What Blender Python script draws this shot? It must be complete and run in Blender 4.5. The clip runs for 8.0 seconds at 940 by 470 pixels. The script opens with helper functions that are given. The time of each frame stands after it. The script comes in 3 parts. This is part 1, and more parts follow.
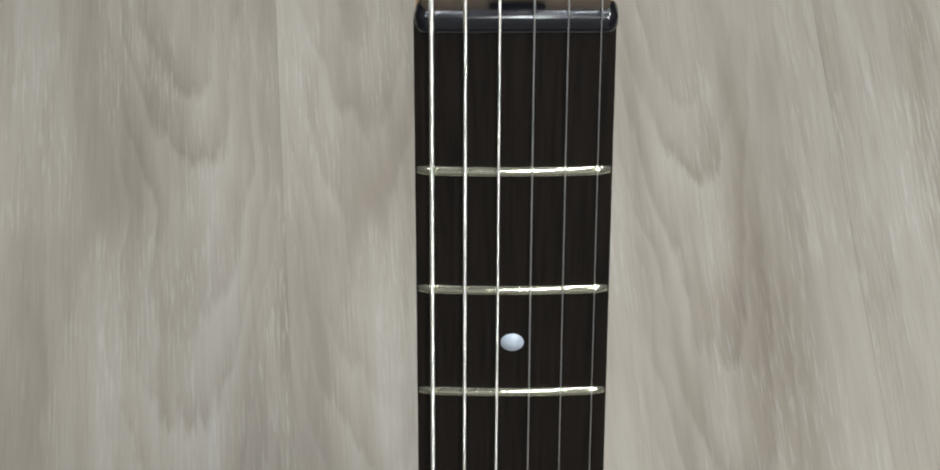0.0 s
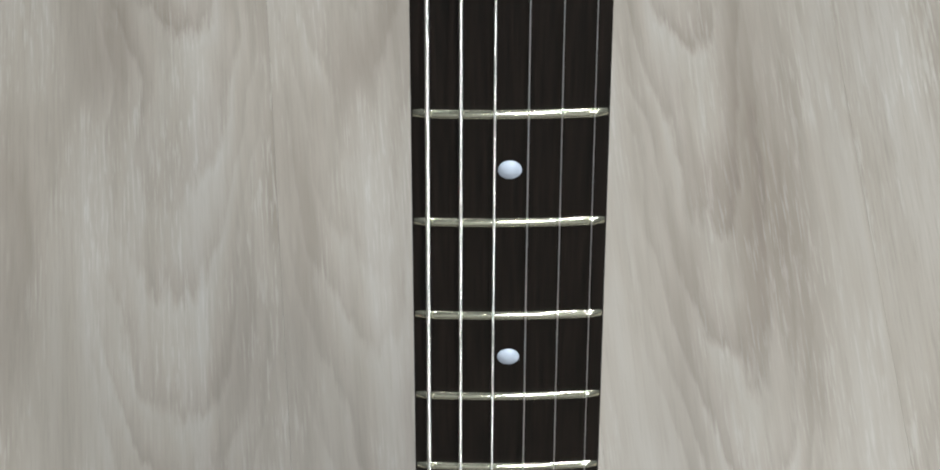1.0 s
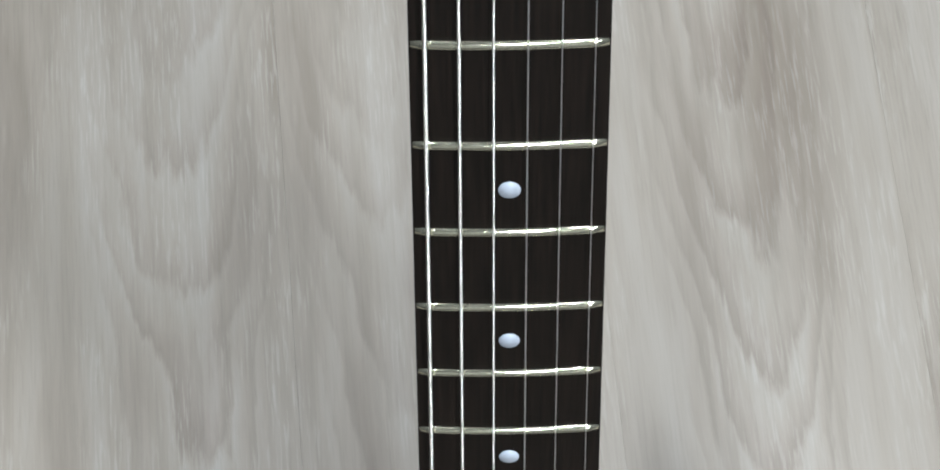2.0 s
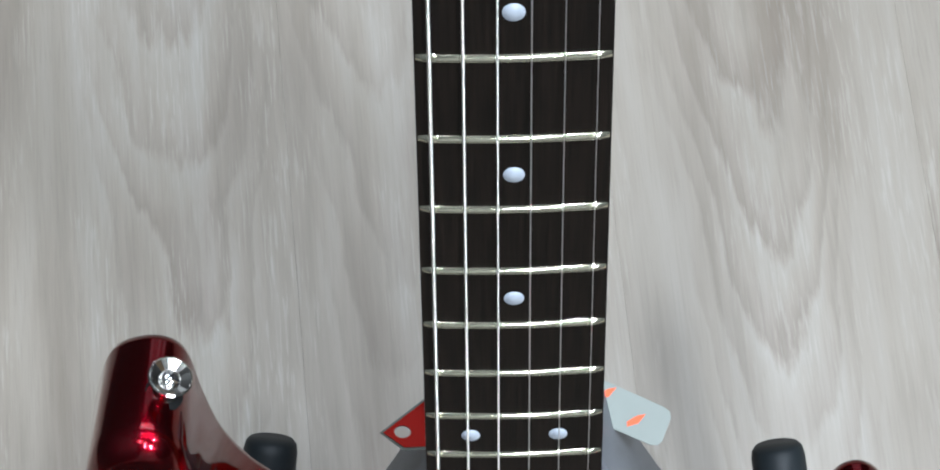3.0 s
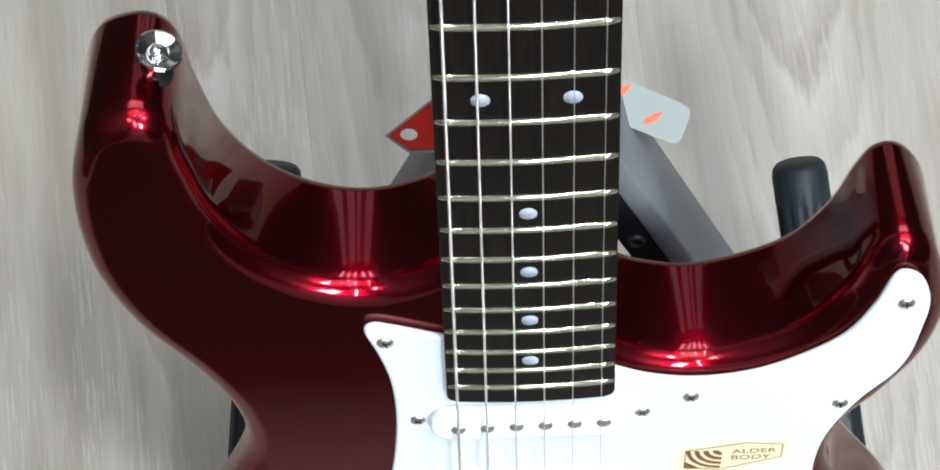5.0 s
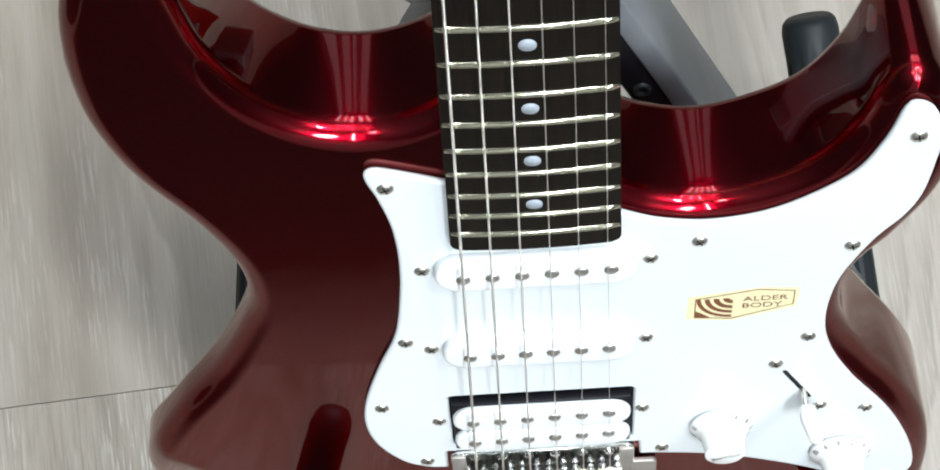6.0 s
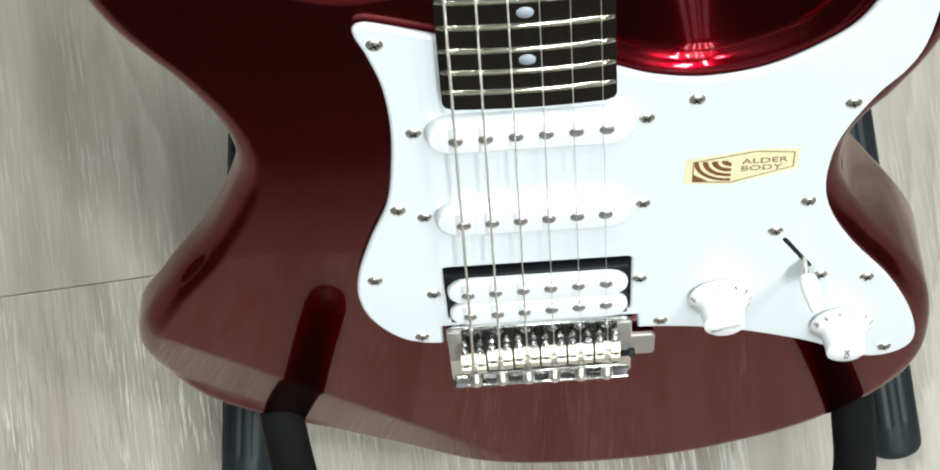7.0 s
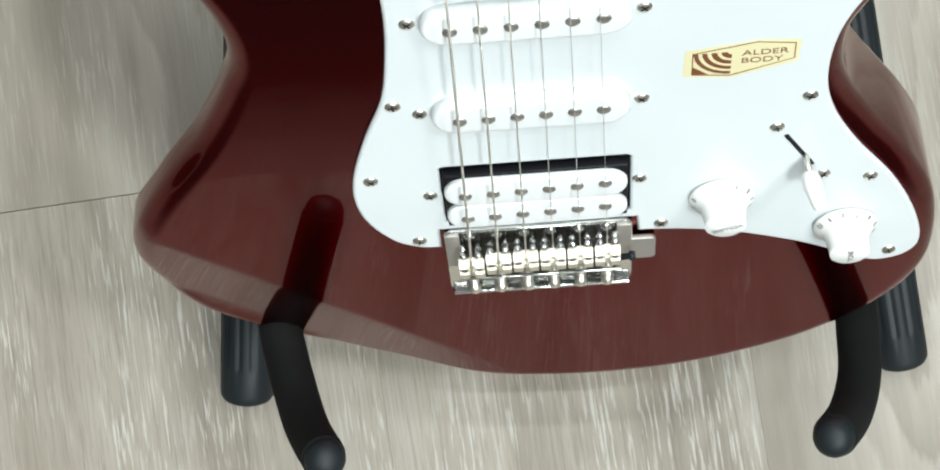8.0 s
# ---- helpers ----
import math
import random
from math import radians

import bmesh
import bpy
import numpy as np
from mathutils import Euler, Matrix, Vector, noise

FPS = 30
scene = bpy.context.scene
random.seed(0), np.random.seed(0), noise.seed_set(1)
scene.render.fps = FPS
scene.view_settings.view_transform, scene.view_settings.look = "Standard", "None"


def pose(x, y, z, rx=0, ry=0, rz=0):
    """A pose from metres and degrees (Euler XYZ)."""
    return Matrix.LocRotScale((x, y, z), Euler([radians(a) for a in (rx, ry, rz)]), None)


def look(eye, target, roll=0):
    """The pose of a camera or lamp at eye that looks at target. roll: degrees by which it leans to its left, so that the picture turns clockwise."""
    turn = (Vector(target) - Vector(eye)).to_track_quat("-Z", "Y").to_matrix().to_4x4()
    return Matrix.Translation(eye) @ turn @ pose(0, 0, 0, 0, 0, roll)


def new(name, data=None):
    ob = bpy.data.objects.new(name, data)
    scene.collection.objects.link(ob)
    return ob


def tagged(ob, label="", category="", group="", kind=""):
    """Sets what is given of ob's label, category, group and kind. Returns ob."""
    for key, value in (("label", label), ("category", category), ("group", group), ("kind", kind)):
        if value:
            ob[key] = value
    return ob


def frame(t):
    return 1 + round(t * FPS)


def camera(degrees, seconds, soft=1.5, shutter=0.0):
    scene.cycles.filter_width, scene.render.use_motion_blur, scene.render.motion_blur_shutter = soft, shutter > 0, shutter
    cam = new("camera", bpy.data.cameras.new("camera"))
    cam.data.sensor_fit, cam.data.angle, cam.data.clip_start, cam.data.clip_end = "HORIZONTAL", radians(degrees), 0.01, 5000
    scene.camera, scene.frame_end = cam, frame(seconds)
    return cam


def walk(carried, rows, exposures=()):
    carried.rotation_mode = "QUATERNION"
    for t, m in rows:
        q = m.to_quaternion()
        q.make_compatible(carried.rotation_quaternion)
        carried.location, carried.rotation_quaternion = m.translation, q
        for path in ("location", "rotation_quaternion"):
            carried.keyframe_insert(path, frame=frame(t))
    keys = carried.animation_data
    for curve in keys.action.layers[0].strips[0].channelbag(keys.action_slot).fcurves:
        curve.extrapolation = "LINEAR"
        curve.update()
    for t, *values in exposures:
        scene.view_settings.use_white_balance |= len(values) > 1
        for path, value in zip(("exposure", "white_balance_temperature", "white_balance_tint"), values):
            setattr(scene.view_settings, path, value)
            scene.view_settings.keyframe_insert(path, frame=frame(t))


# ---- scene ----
cam = camera(26.720, 8.0, soft=1.9)
walk(cam, [
    (0.0, pose(-0.0646, 0.0499, 1.1393, 25.768, -3.024, 1.727)),
    (0.5, pose(-0.0657, 0.0465, 1.1289, 24.264, -3.255, 1.567)),
    (1.0, pose(-0.0655, 0.0420, 1.1191, 22.743, -3.252, 1.287)),
    (1.5, pose(-0.0630, 0.0382, 1.1072, 21.405, -2.875, 0.872)),
    (1.7, pose(-0.0624, 0.0366, 1.1024, 20.784, -2.937, 1.061)),
    (2.8, pose(-0.0623, 0.0268, 1.0787, 17.351, -2.879, 0.719)),
    (3.0, pose(-0.0625, 0.0239, 1.0744, 16.905, -2.873, 0.614)),
    (3.5, pose(-0.0628, 0.0161, 1.0642, 15.770, -2.879, 0.472)),
    (4.0, pose(-0.0605, 0.0092, 1.0510, 14.268, -2.570, 0.148)),
    (4.5, pose(-0.0608, 0.0014, 1.0392, 12.843, -2.568, 0.158)),
    (4.7, pose(-0.0612, -0.0014, 1.0354, 12.223, -2.534, -0.021)),
    (5.8, pose(-0.0552, -0.0205, 1.0120, 9.259, -1.723, -1.305)),
    (6.0, pose(-0.0550, -0.0252, 1.0099, 8.847, -1.678, -1.472)),
    (6.5, pose(-0.0532, -0.0342, 1.0028, 7.752, -1.567, -1.774)),
    (7.0, pose(-0.0524, -0.0452, 0.9926, 6.780, -1.589, -1.920)),
    (7.5, pose(-0.0487, -0.0542, 0.9872, 5.986, -1.351, -2.076)),
    (8.0, pose(-0.0477, -0.0638, 0.9792, 5.438, -1.251, -2.226)),
], exposures=[(0.0, -0.26, 6200, 10), (1.0, -0.12, 6050, 10), (1.7, -0.06, 5900, 10), (3.5, 0.08, 5650, 10), (4.7, 0.12, 5750, 10), (6.0, 0.03, 6050, 9), (8.0, -0.11, 6250, 5)])

# place of the guitar: nut centre at the origin, y towards the head, z out of its face
LEAN = Matrix(((0.99772, -0.06744, 0.00000, -0.0437), (0.02755, 0.40764, -0.91273, 0.2640), (0.06155, 0.91065, 0.40857, 0.7957), (0, 0, 0, 1)))
from mathutils.geometry import delaunay_2d_cdt

# ---- light ----
world = bpy.data.worlds.new("shop_air")
world.use_nodes = True
scene.world = world
world.node_tree.nodes["Background"].inputs["Color"].default_value = (0.9, 0.95, 1.0, 1)
world.node_tree.nodes["Background"].inputs["Strength"].default_value = 0.15


def lamp(name, at, target, size, power, colour=(0.98, 1.0, 0.985)):
    data = bpy.data.lights.new(name, "AREA")
    data.shape, data.size, data.size_y = "RECTANGLE", size[0], size[1]
    data.energy, data.color = power, colour
    ob = new(name, data)
    ob.matrix_world = look(at, target)
    return ob


# strip lamp over the front of the stand, spots and strips round it
lamp("overhead_light", (0.80, -1.60, 2.70), (0.40, -0.4, 0), (0.40, 1.3), 106)
lamp("tube_lamp", (-0.01, -1.50, 2.70), (-0.01, -1.50, 0), (0.09, 1.5), 36)
lamp("overhead_light", (1.18, -0.20, 2.70), (0.5, 0.0, 0), (0.22, 0.22), 26)
# added fill light, brightens the floor on the left
lamp("overhead_light", (-0.66, -0.6, 2.70), (-0.4, -0.1, 0), (0.25, 0.25), 8)
for x in (-0.66, -0.30, 0.12, 0.50, 0.95):
    lamp("strip_lamp", (x, 2.25, 2.70), (x, 2.25, 0), (0.16, 1.6), 7.5)
for x, wide, power in ((-0.52, 0.34, 1.5), (-0.06, 0.16, 0.7), (0.36, 0.38, 1.7), (0.98, 0.30, 1.5)):
    lamp("wall_strip_lamp", (x, 3.46, 1.45), (x, 0, 1.45), (wide, 2.3), power)
for y in (0.15, 0.65):
    for x in (-0.45, 0.05, 0.30, 0.70, 1.10):
        lamp("downlight", (x, y, 2.70), (x, y, 0), (0.05, 0.05), 4.6)


# ---- materials ----
def material(name, colour, rough=0.5, metal=0.0, coat=0.0):
    m = bpy.data.materials.new(name)
    m.use_nodes = True
    b = m.node_tree.nodes["Principled BSDF"]
    b.inputs["Base Color"].default_value = (*colour, 1)
    b.inputs["Roughness"].default_value = rough
    b.inputs["Metallic"].default_value = metal
    b.inputs["Coat Weight"].default_value = coat
    b.inputs["Coat Roughness"].default_value = 0.02
    return m


class Nodes:
    """Short hand for a material's nodes."""

    def __init__(self, m):
        self.t = m.node_tree
        self.b = self.t.nodes["Principled BSDF"]

    def add(self, kind, **values):
        n = self.t.nodes.new(kind)
        for key, value in values.items():
            n.inputs[key.replace("_", " ")].default_value = value
        return n

    def link(self, a, b):
        self.t.links.new(a, b)

    def ramp(self, source, stops):
        n = self.t.nodes.new("ShaderNodeValToRGB")
        while len(n.color_ramp.elements) < len(stops):
            n.color_ramp.elements.new(0.5)
        for e, (p, c) in zip(n.color_ramp.elements, stops):
            e.position, e.color = p, (*c, 1)
        self.link(source, n.inputs[0])
        return n.outputs[0]

    def stretched(self, sx, sy, sz, space="Object"):
        c = self.t.nodes.new("ShaderNodeTexCoord")
        m = self.t.nodes.new("ShaderNodeMapping")
        m.inputs["Scale"].default_value = (sx, sy, sz)
        self.link(c.outputs[space], m.inputs[0])
        return m.outputs[0]

    def noise(self, vector, scale, detail=3.0, rough=0.5):
        n = self.add("ShaderNodeTexNoise", Scale=scale, Detail=detail, Roughness=rough)
        self.link(vector, n.inputs["Vector"])
        return n.outputs[0]

    def bump(self, height, strength, distance):
        n = self.add("ShaderNodeBump", Strength=strength, Distance=distance)
        self.link(height, n.inputs["Height"])
        self.link(n.outputs[0], self.b.inputs["Normal"])

    def mix(self, kind, fac, a, b):
        n = self.t.nodes.new("ShaderNodeMix")
        n.data_type, n.blend_type = "RGBA", kind
        for socket, value in ((n.inputs[0], fac), (n.inputs[6], a), (n.inputs[7], b)):
            if isinstance(value, bpy.types.NodeSocket):
                self.link(value, socket)
            else:
                socket.default_value = value
        return n.outputs[2]


def grained(name, dark, light, rough, sx, sy, scale, bump=0.1, coat=0.0, metal=0.0):
    m = material(name, light, rough, metal, coat)
    n = Nodes(m)
    v = n.stretched(sx, sy, sx)
    f = n.noise(v, scale, 5, 0.6)
    n.link(n.ramp(f, [(0.3, dark), (0.7, light)]), n.b.inputs["Base Color"])
    n.bump(f, bump, 0.0005)
    return m


def speckled(name, dark, light, rough, scale, bump=0.05, distance=0.0002, metal=0.0, coat=0.0):
    m = material(name, light, rough, metal, coat)
    n = Nodes(m)
    v = n.stretched(1, 1, 1)
    f = n.noise(v, scale, 4, 0.6)
    big = n.noise(v, scale / 30, 2, 0.5)
    n.link(n.ramp(big, [(0.3, dark), (0.7, light)]), n.b.inputs["Base Color"])
    n.bump(f, bump, distance)
    return m


def floor_boards():
    """Washed oak print: broad arches, fine streaks and pale pores that differ from plank to plank."""
    m = material("washed_oak_board", (0.4, 0.37, 0.32), 0.42)
    n = Nodes(m)
    c = n.t.nodes.new("ShaderNodeTexCoord")
    info = n.t.nodes.new("ShaderNodeObjectInfo")
    shift = n.add("ShaderNodeVectorMath")
    shift.operation = "MULTIPLY_ADD"
    n.link(info.outputs["Random"], shift.inputs[0])
    shift.inputs[1].default_value = (3.1, 7.7, 5.3)
    n.link(c.outputs["Object"], shift.inputs[2])

    def at(sx, sy):
        p = n.t.nodes.new("ShaderNodeMapping")
        p.inputs["Scale"].default_value = (sx, sy, 1)
        n.link(shift.outputs[0], p.inputs[0])
        return p.outputs[0]

    def maths(kind, a, b=0.0, d=0.0):
        q = n.t.nodes.new("ShaderNodeMath")
        q.operation = kind
        for socket, value in zip(q.inputs, (a, b, d)):
            if isinstance(value, bpy.types.NodeSocket):
                n.link(value, socket)
            else:
                socket.default_value = value
        return q.outputs[0]

    # each plank's colour holds its print: where the figure runs, how strong it is, how strong the pores are, its shift
    print_of = n.t.nodes.new("ShaderNodeSeparateColor")
    n.link(info.outputs["Color"], print_of.inputs[0])
    place, figure, pores = print_of.outputs[0], print_of.outputs[1], print_of.outputs[2]
    # cathedral grain: nested arches along the plank, ragged, closing up into streaks at its sides
    split = n.t.nodes.new("ShaderNodeSeparateXYZ")
    n.link(c.outputs["Object"], split.inputs[0])
    across = maths("SUBTRACT", split.outputs[0], maths("MULTIPLY_ADD", place, 0.2, -0.1))
    across = maths("ADD", across, maths("MULTIPLY_ADD", n.noise(at(4, 5), 1.0, 2.0, 0.5), 0.036, -0.018))
    bow = maths("MULTIPLY", maths("POWER", maths("ABSOLUTE", across), 2.0), 85.0)
    run = maths("MULTIPLY", maths("SUBTRACT", maths("ADD", split.outputs[1], info.outputs["Alpha"]), bow), 12.0)
    run = maths("MULTIPLY_ADD", n.noise(at(16, 7), 1.0, 2.0, 0.5), 2.6, run)
    run = maths("MULTIPLY_ADD", n.noise(at(170, 22), 1.0, 4.0, 0.7), 0.75, run)
    ring = maths("FRACT", run)
    arch = n.ramp(ring, [(0.0, (0.310, 0.288, 0.246)), (0.06, (0.304, 0.280, 0.236)), (0.22, (0.186, 0.154, 0.120)), (0.45, (0.226, 0.194, 0.156)), (0.78, (0.278, 0.250, 0.206)), (1.0, (0.304, 0.281, 0.238))])
    sides = maths("MINIMUM", maths("MULTIPLY", maths("POWER", maths("ABSOLUTE", across), 1.5), 75.0), 1.0)
    gaps = n.ramp(n.noise(at(12, 6), 1.0, 2, 0.5), [(0.40, (0.0, 0.0, 0.0)), (0.62, (0.80, 0.80, 0.80))])
    shown = maths("MULTIPLY", maths("SUBTRACT", 1.0, maths("MAXIMUM", sides, gaps)), figure)
    plainer = n.mix("MIX", shown, (0.272, 0.245, 0.203, 1), arch)
    broad = n.ramp(n.noise(at(20, 3.2), 1.0, 3, 0.55), [(0.30, (0.60, 0.55, 0.50)), (0.5, (0.865, 0.84, 0.815)), (0.70, (1.02, 1.02, 1.04))])
    streak = n.noise(at(760, 26), 1.0, 5, 0.7)
    fine = n.ramp(streak, [(0.32, (0.60, 0.57, 0.52)), (0.48, (0.98, 0.98, 0.98)), (0.70, (1.20, 1.20, 1.20))])
    stripe = n.ramp(n.noise(at(120, 4), 1.0, 3, 0.6), [(0.32, (0.82, 0.80, 0.77)), (0.5, (0.99, 0.99, 0.98)), (0.68, (1.08, 1.09, 1.10))])
    plainer = n.mix("MULTIPLY", 0.45, plainer, stripe)
    streaky = n.mix("MULTIPLY", maths("MULTIPLY", pores, 0.9), n.mix("MULTIPLY", 1.0, plainer, broad), fine)
    pore = n.ramp(n.noise(at(620, 34), 1.0, 3, 0.6), [(0.53, (0, 0, 0)), (0.62, (0.85, 0.85, 0.85))])
    patch = n.ramp(n.noise(at(24, 7), 1.0, 3, 0.6), [(0.44, (0, 0, 0)), (0.58, (1, 1, 1))])
    limed = n.mix("MULTIPLY", 1.0, n.mix("MULTIPLY", 1.0, pore, patch), pores)
    n.link(n.mix("MIX", limed, streaky, (0.42, 0.405, 0.36, 1)), n.b.inputs["Base Color"])
    n.bump(streak, 0.06, 0.0005)
    return m


def candy_red():
    m = material("candy_red_lacquer", (0.24, 0.001, 0.005), 0.225, 1.0, 1.0)
    n = Nodes(m)
    v = n.stretched(1, 1, 1)
    flake = n.noise(v, 2500, 2, 0.5)
    n.link(n.ramp(flake, [(0.3, (0.138, 0.0005, 0.0042)), (0.7, (0.212, 0.0010, 0.0074))]), n.b.inputs["Base Color"])
    n.b.inputs["Specular Tint"].default_value = (0.40, 0.008, 0.012, 1)
    n.b.inputs["Specular IOR Level"].default_value = 0.1
    n.b.inputs["Coat IOR"].default_value = 1.34
    n.bump(n.noise(v, 6, 2, 0.4), 0.02, 0.002)
    return m


def wound_wire():
    """Steel string wound with fine round wire."""
    m = material("wound_string", (0.80, 0.77, 0.70), 0.34, 1.0)
    n = Nodes(m)
    w = n.add("ShaderNodeTexWave", Scale=700.0, Distortion=0.0)
    w.wave_type, w.bands_direction = "BANDS", "Y"
    n.link(n.stretched(1, 1, 1), w.inputs["Vector"])
    n.bump(w.outputs[1], 1.0, 0.00018)
    return m


BOARD = floor_boards()
WOUND = wound_wire()
RED = candy_red()
GUARD = speckled("white_plastic", (0.645, 0.685, 0.70), (0.69, 0.725, 0.74), 0.28, 300, 0.02)
WHITE = speckled("white_cover_plastic", (0.72, 0.745, 0.755), (0.77, 0.785, 0.79), 0.32, 400, 0.02)
EBONY = grained("dark_rosewood", (0.003, 0.0024, 0.0018), (0.009, 0.0062, 0.0045), 0.42, 900, 40, 1.0, 0.25)
EBONY.node_tree.nodes["Principled BSDF"].inputs["Specular IOR Level"].default_value = 0.16
MAPLE = grained("satin_maple", (0.50, 0.34, 0.18), (0.62, 0.46, 0.28), 0.4, 200, 12, 1.0, 0.05)
NICKEL = speckled("nickel", (0.80, 0.77, 0.69), (0.88, 0.85, 0.77), 0.34, 900, 0.15, 0.0002, 1.0)
FRET = speckled("fret_wire", (0.42, 0.41, 0.31), (0.50, 0.485, 0.37), 0.095, 900, 0.06, 0.0002, 0.88)
SADDLE_METAL = speckled("warm_nickel", (0.84, 0.79, 0.66), (0.92, 0.89, 0.77), 0.40, 900, 0.25, 0.0003, 1.0)
CHROME = speckled("chrome", (0.80, 0.80, 0.78), (0.88, 0.88, 0.86), 0.10, 500, 0.05, 0.0002, 1.0)
POLISHED = speckled("polished_chrome", (0.54, 0.53, 0.49), (0.62, 0.61, 0.57), 0.11, 500, 0.04, 0.0002, 1.0)
BRUSHED = grained("brushed_steel", (0.54, 0.52, 0.49), (0.64, 0.62, 0.58), 0.45, 60, 900, 1.0, 0.1, 0.0, 1.0)
PLAIN = material("plain_string", (0.80, 0.79, 0.77), 0.40, 1.0)
PEARL = speckled("pearl_dot", (0.29, 0.325, 0.37), (0.41, 0.445, 0.50), 0.45, 4000, 0.02, 0.0001, 0.0, 0.0)
NUT = speckled("black_graphite", (0.004, 0.004, 0.005), (0.008, 0.008, 0.010), 0.16, 600, 0.05)
FOAM = speckled("black_foam", (0.0035, 0.004, 0.004), (0.006, 0.0066, 0.0066), 0.85, 1500, 0.5, 0.0004)
RUBBER = speckled("black_rubber", (0.009, 0.012, 0.014), (0.014, 0.018, 0.020), 0.50, 700, 0.15)
STEEL = speckled("powder_coated_steel", (0.112, 0.120, 0.130), (0.140, 0.150, 0.162), 0.42, 1800, 0.25, 0.0003)
CAVITY = material("cavity_black", (0.006, 0.006, 0.008), 0.45)
CAVITY.node_tree.nodes["Principled BSDF"].inputs["Specular IOR Level"].default_value = 0.2
FILM = speckled("pale_yellow_film", (0.72, 0.66, 0.40), (0.78, 0.72, 0.47), 0.3, 300, 0.02)
BROWN = material("brown_ink", (0.16, 0.055, 0.02), 0.5)
INK = material("grey_ink", (0.035, 0.03, 0.025), 0.5)
KNOB_WHITE = speckled("white_knob_plastic", (0.82, 0.82, 0.80), (0.86, 0.86, 0.84), 0.35, 400, 0.02)
SATIN = speckled("satin_steel", (0.52, 0.49, 0.455), (0.58, 0.55, 0.51), 0.60, 900, 0.1, 0.0002, 1.0)
REFLECTED_DARK = speckled("reflected_wall_dark", (0.025, 0.025, 0.026), (0.035, 0.035, 0.036), 0.7, 120, 0.1, 0.001)
GREY_WALL = speckled("reflected_wall_grey", (0.10, 0.10, 0.10), (0.13, 0.13, 0.127), 0.7, 120, 0.1, 0.001)
CARD_RED = speckled("red_card", (0.15, 0.004, 0.002), (0.19, 0.006, 0.003), 0.75, 800, 0.05)
CARD_RED.node_tree.nodes["Principled BSDF"].inputs["Specular IOR Level"].default_value = 0.1
RUBBER.node_tree.nodes["Principled BSDF"].inputs["Specular IOR Level"].default_value = 0.25
FOAM.node_tree.nodes["Principled BSDF"].inputs["Specular IOR Level"].default_value = 0.2
CARD_WHITE = speckled("white_card", (0.20, 0.225, 0.205), (0.24, 0.27, 0.245), 0.5, 800, 0.05)
GREY_CARD = speckled("olive_card", (0.030, 0.032, 0.022), (0.045, 0.048, 0.034), 0.6, 800, 0.05)
ORANGE = material("orange_ink", (0.75, 0.10, 0.02), 0.5)
DARK_STEEL = speckled("dark_steel", (0.045, 0.045, 0.042), (0.085, 0.082, 0.075), 0.25, 600, 0.3, 0.0003, 1.0)
UNDERLAY = speckled("dark_underlay", (0.004, 0.004, 0.004), (0.009, 0.0085, 0.0085), 0.9, 900, 0.5, 0.001)


def fibre_mat():
    """Dark sheet colour, fading to beige so its edge reflects softly in the lacquer."""
    m = material("reflected_dark_fade", (0.006, 0.006, 0.006), 0.9)
    n = Nodes(m)
    c = n.t.nodes.new("ShaderNodeTexCoord")
    split = n.t.nodes.new("ShaderNodeSeparateXYZ")
    n.link(c.outputs["Object"], split.inputs[0])
    reach = n.t.nodes.new("ShaderNodeMapRange")
    n.link(split.outputs[1], reach.inputs[0])
    for k, value in enumerate((-0.46, -0.32, 0.0, 1.0)):
        reach.inputs[k + 1].default_value = value
    v = n.stretched(1, 1, 1)
    blur = n.mix("MIX", 0.28, reach.outputs[0], n.noise(v, 40, 4, 0.7))
    n.link(n.ramp(blur, [(0.22, (0.006, 0.0058, 0.0056)), (0.80, (0.20, 0.18, 0.15))]), n.b.inputs["Base Color"])
    n.bump(n.noise(v, 900, 3, 0.6), 0.5, 0.001)
    return m


REFLECTED_DARK_FADE = fibre_mat()
PLASTER = speckled("grey_plaster", (0.30, 0.30, 0.29), (0.36, 0.355, 0.35), 0.8, 120, 0.1, 0.001)
DARK_CEILING = speckled("dark_ceiling_paint", (0.03, 0.03, 0.03), (0.04, 0.04, 0.04), 0.8, 120, 0.1, 0.001)


# ---- mesh helpers ----
def mesh_of(name, bm, mat, smooth=True):
    me = bpy.data.meshes.new(name)
    bmesh.ops.recalc_face_normals(bm, faces=bm.faces)
    for f in bm.faces:
        f.smooth = smooth
    bm.to_mesh(me)
    bm.free()
    me.materials.append(mat)
    return me


def part(name, bm, mat, parent, label="", smooth=True, m=None):
    me = bm if isinstance(bm, bpy.types.Mesh) else mesh_of(name, bm, mat, smooth)
    ob = new(name, me)
    ob.parent = parent
    if m is not None:
        ob.matrix_basis = m
    if label:
        tagged(ob, label)
    return ob


def thing(name, m, label, category, group="", kind=""):
    ob = new(name)
    ob.matrix_world = m
    ob.empty_display_size = 0.02
    return tagged(ob, label, category, group, kind)


def bevelled_box(sx, sy, sz, at=(0, 0, 0), bevel=0.0005, segments=2):
    bm = bmesh.new()
    bmesh.ops.create_cube(bm, size=1, matrix=Matrix.Translation(at) @ Matrix.Diagonal((sx, sy, sz, 1)))
    if bevel:
        bmesh.ops.bevel(bm, geom=bm.edges[:], offset=bevel, segments=segments, affect="EDGES", profile=0.5)
    return bm


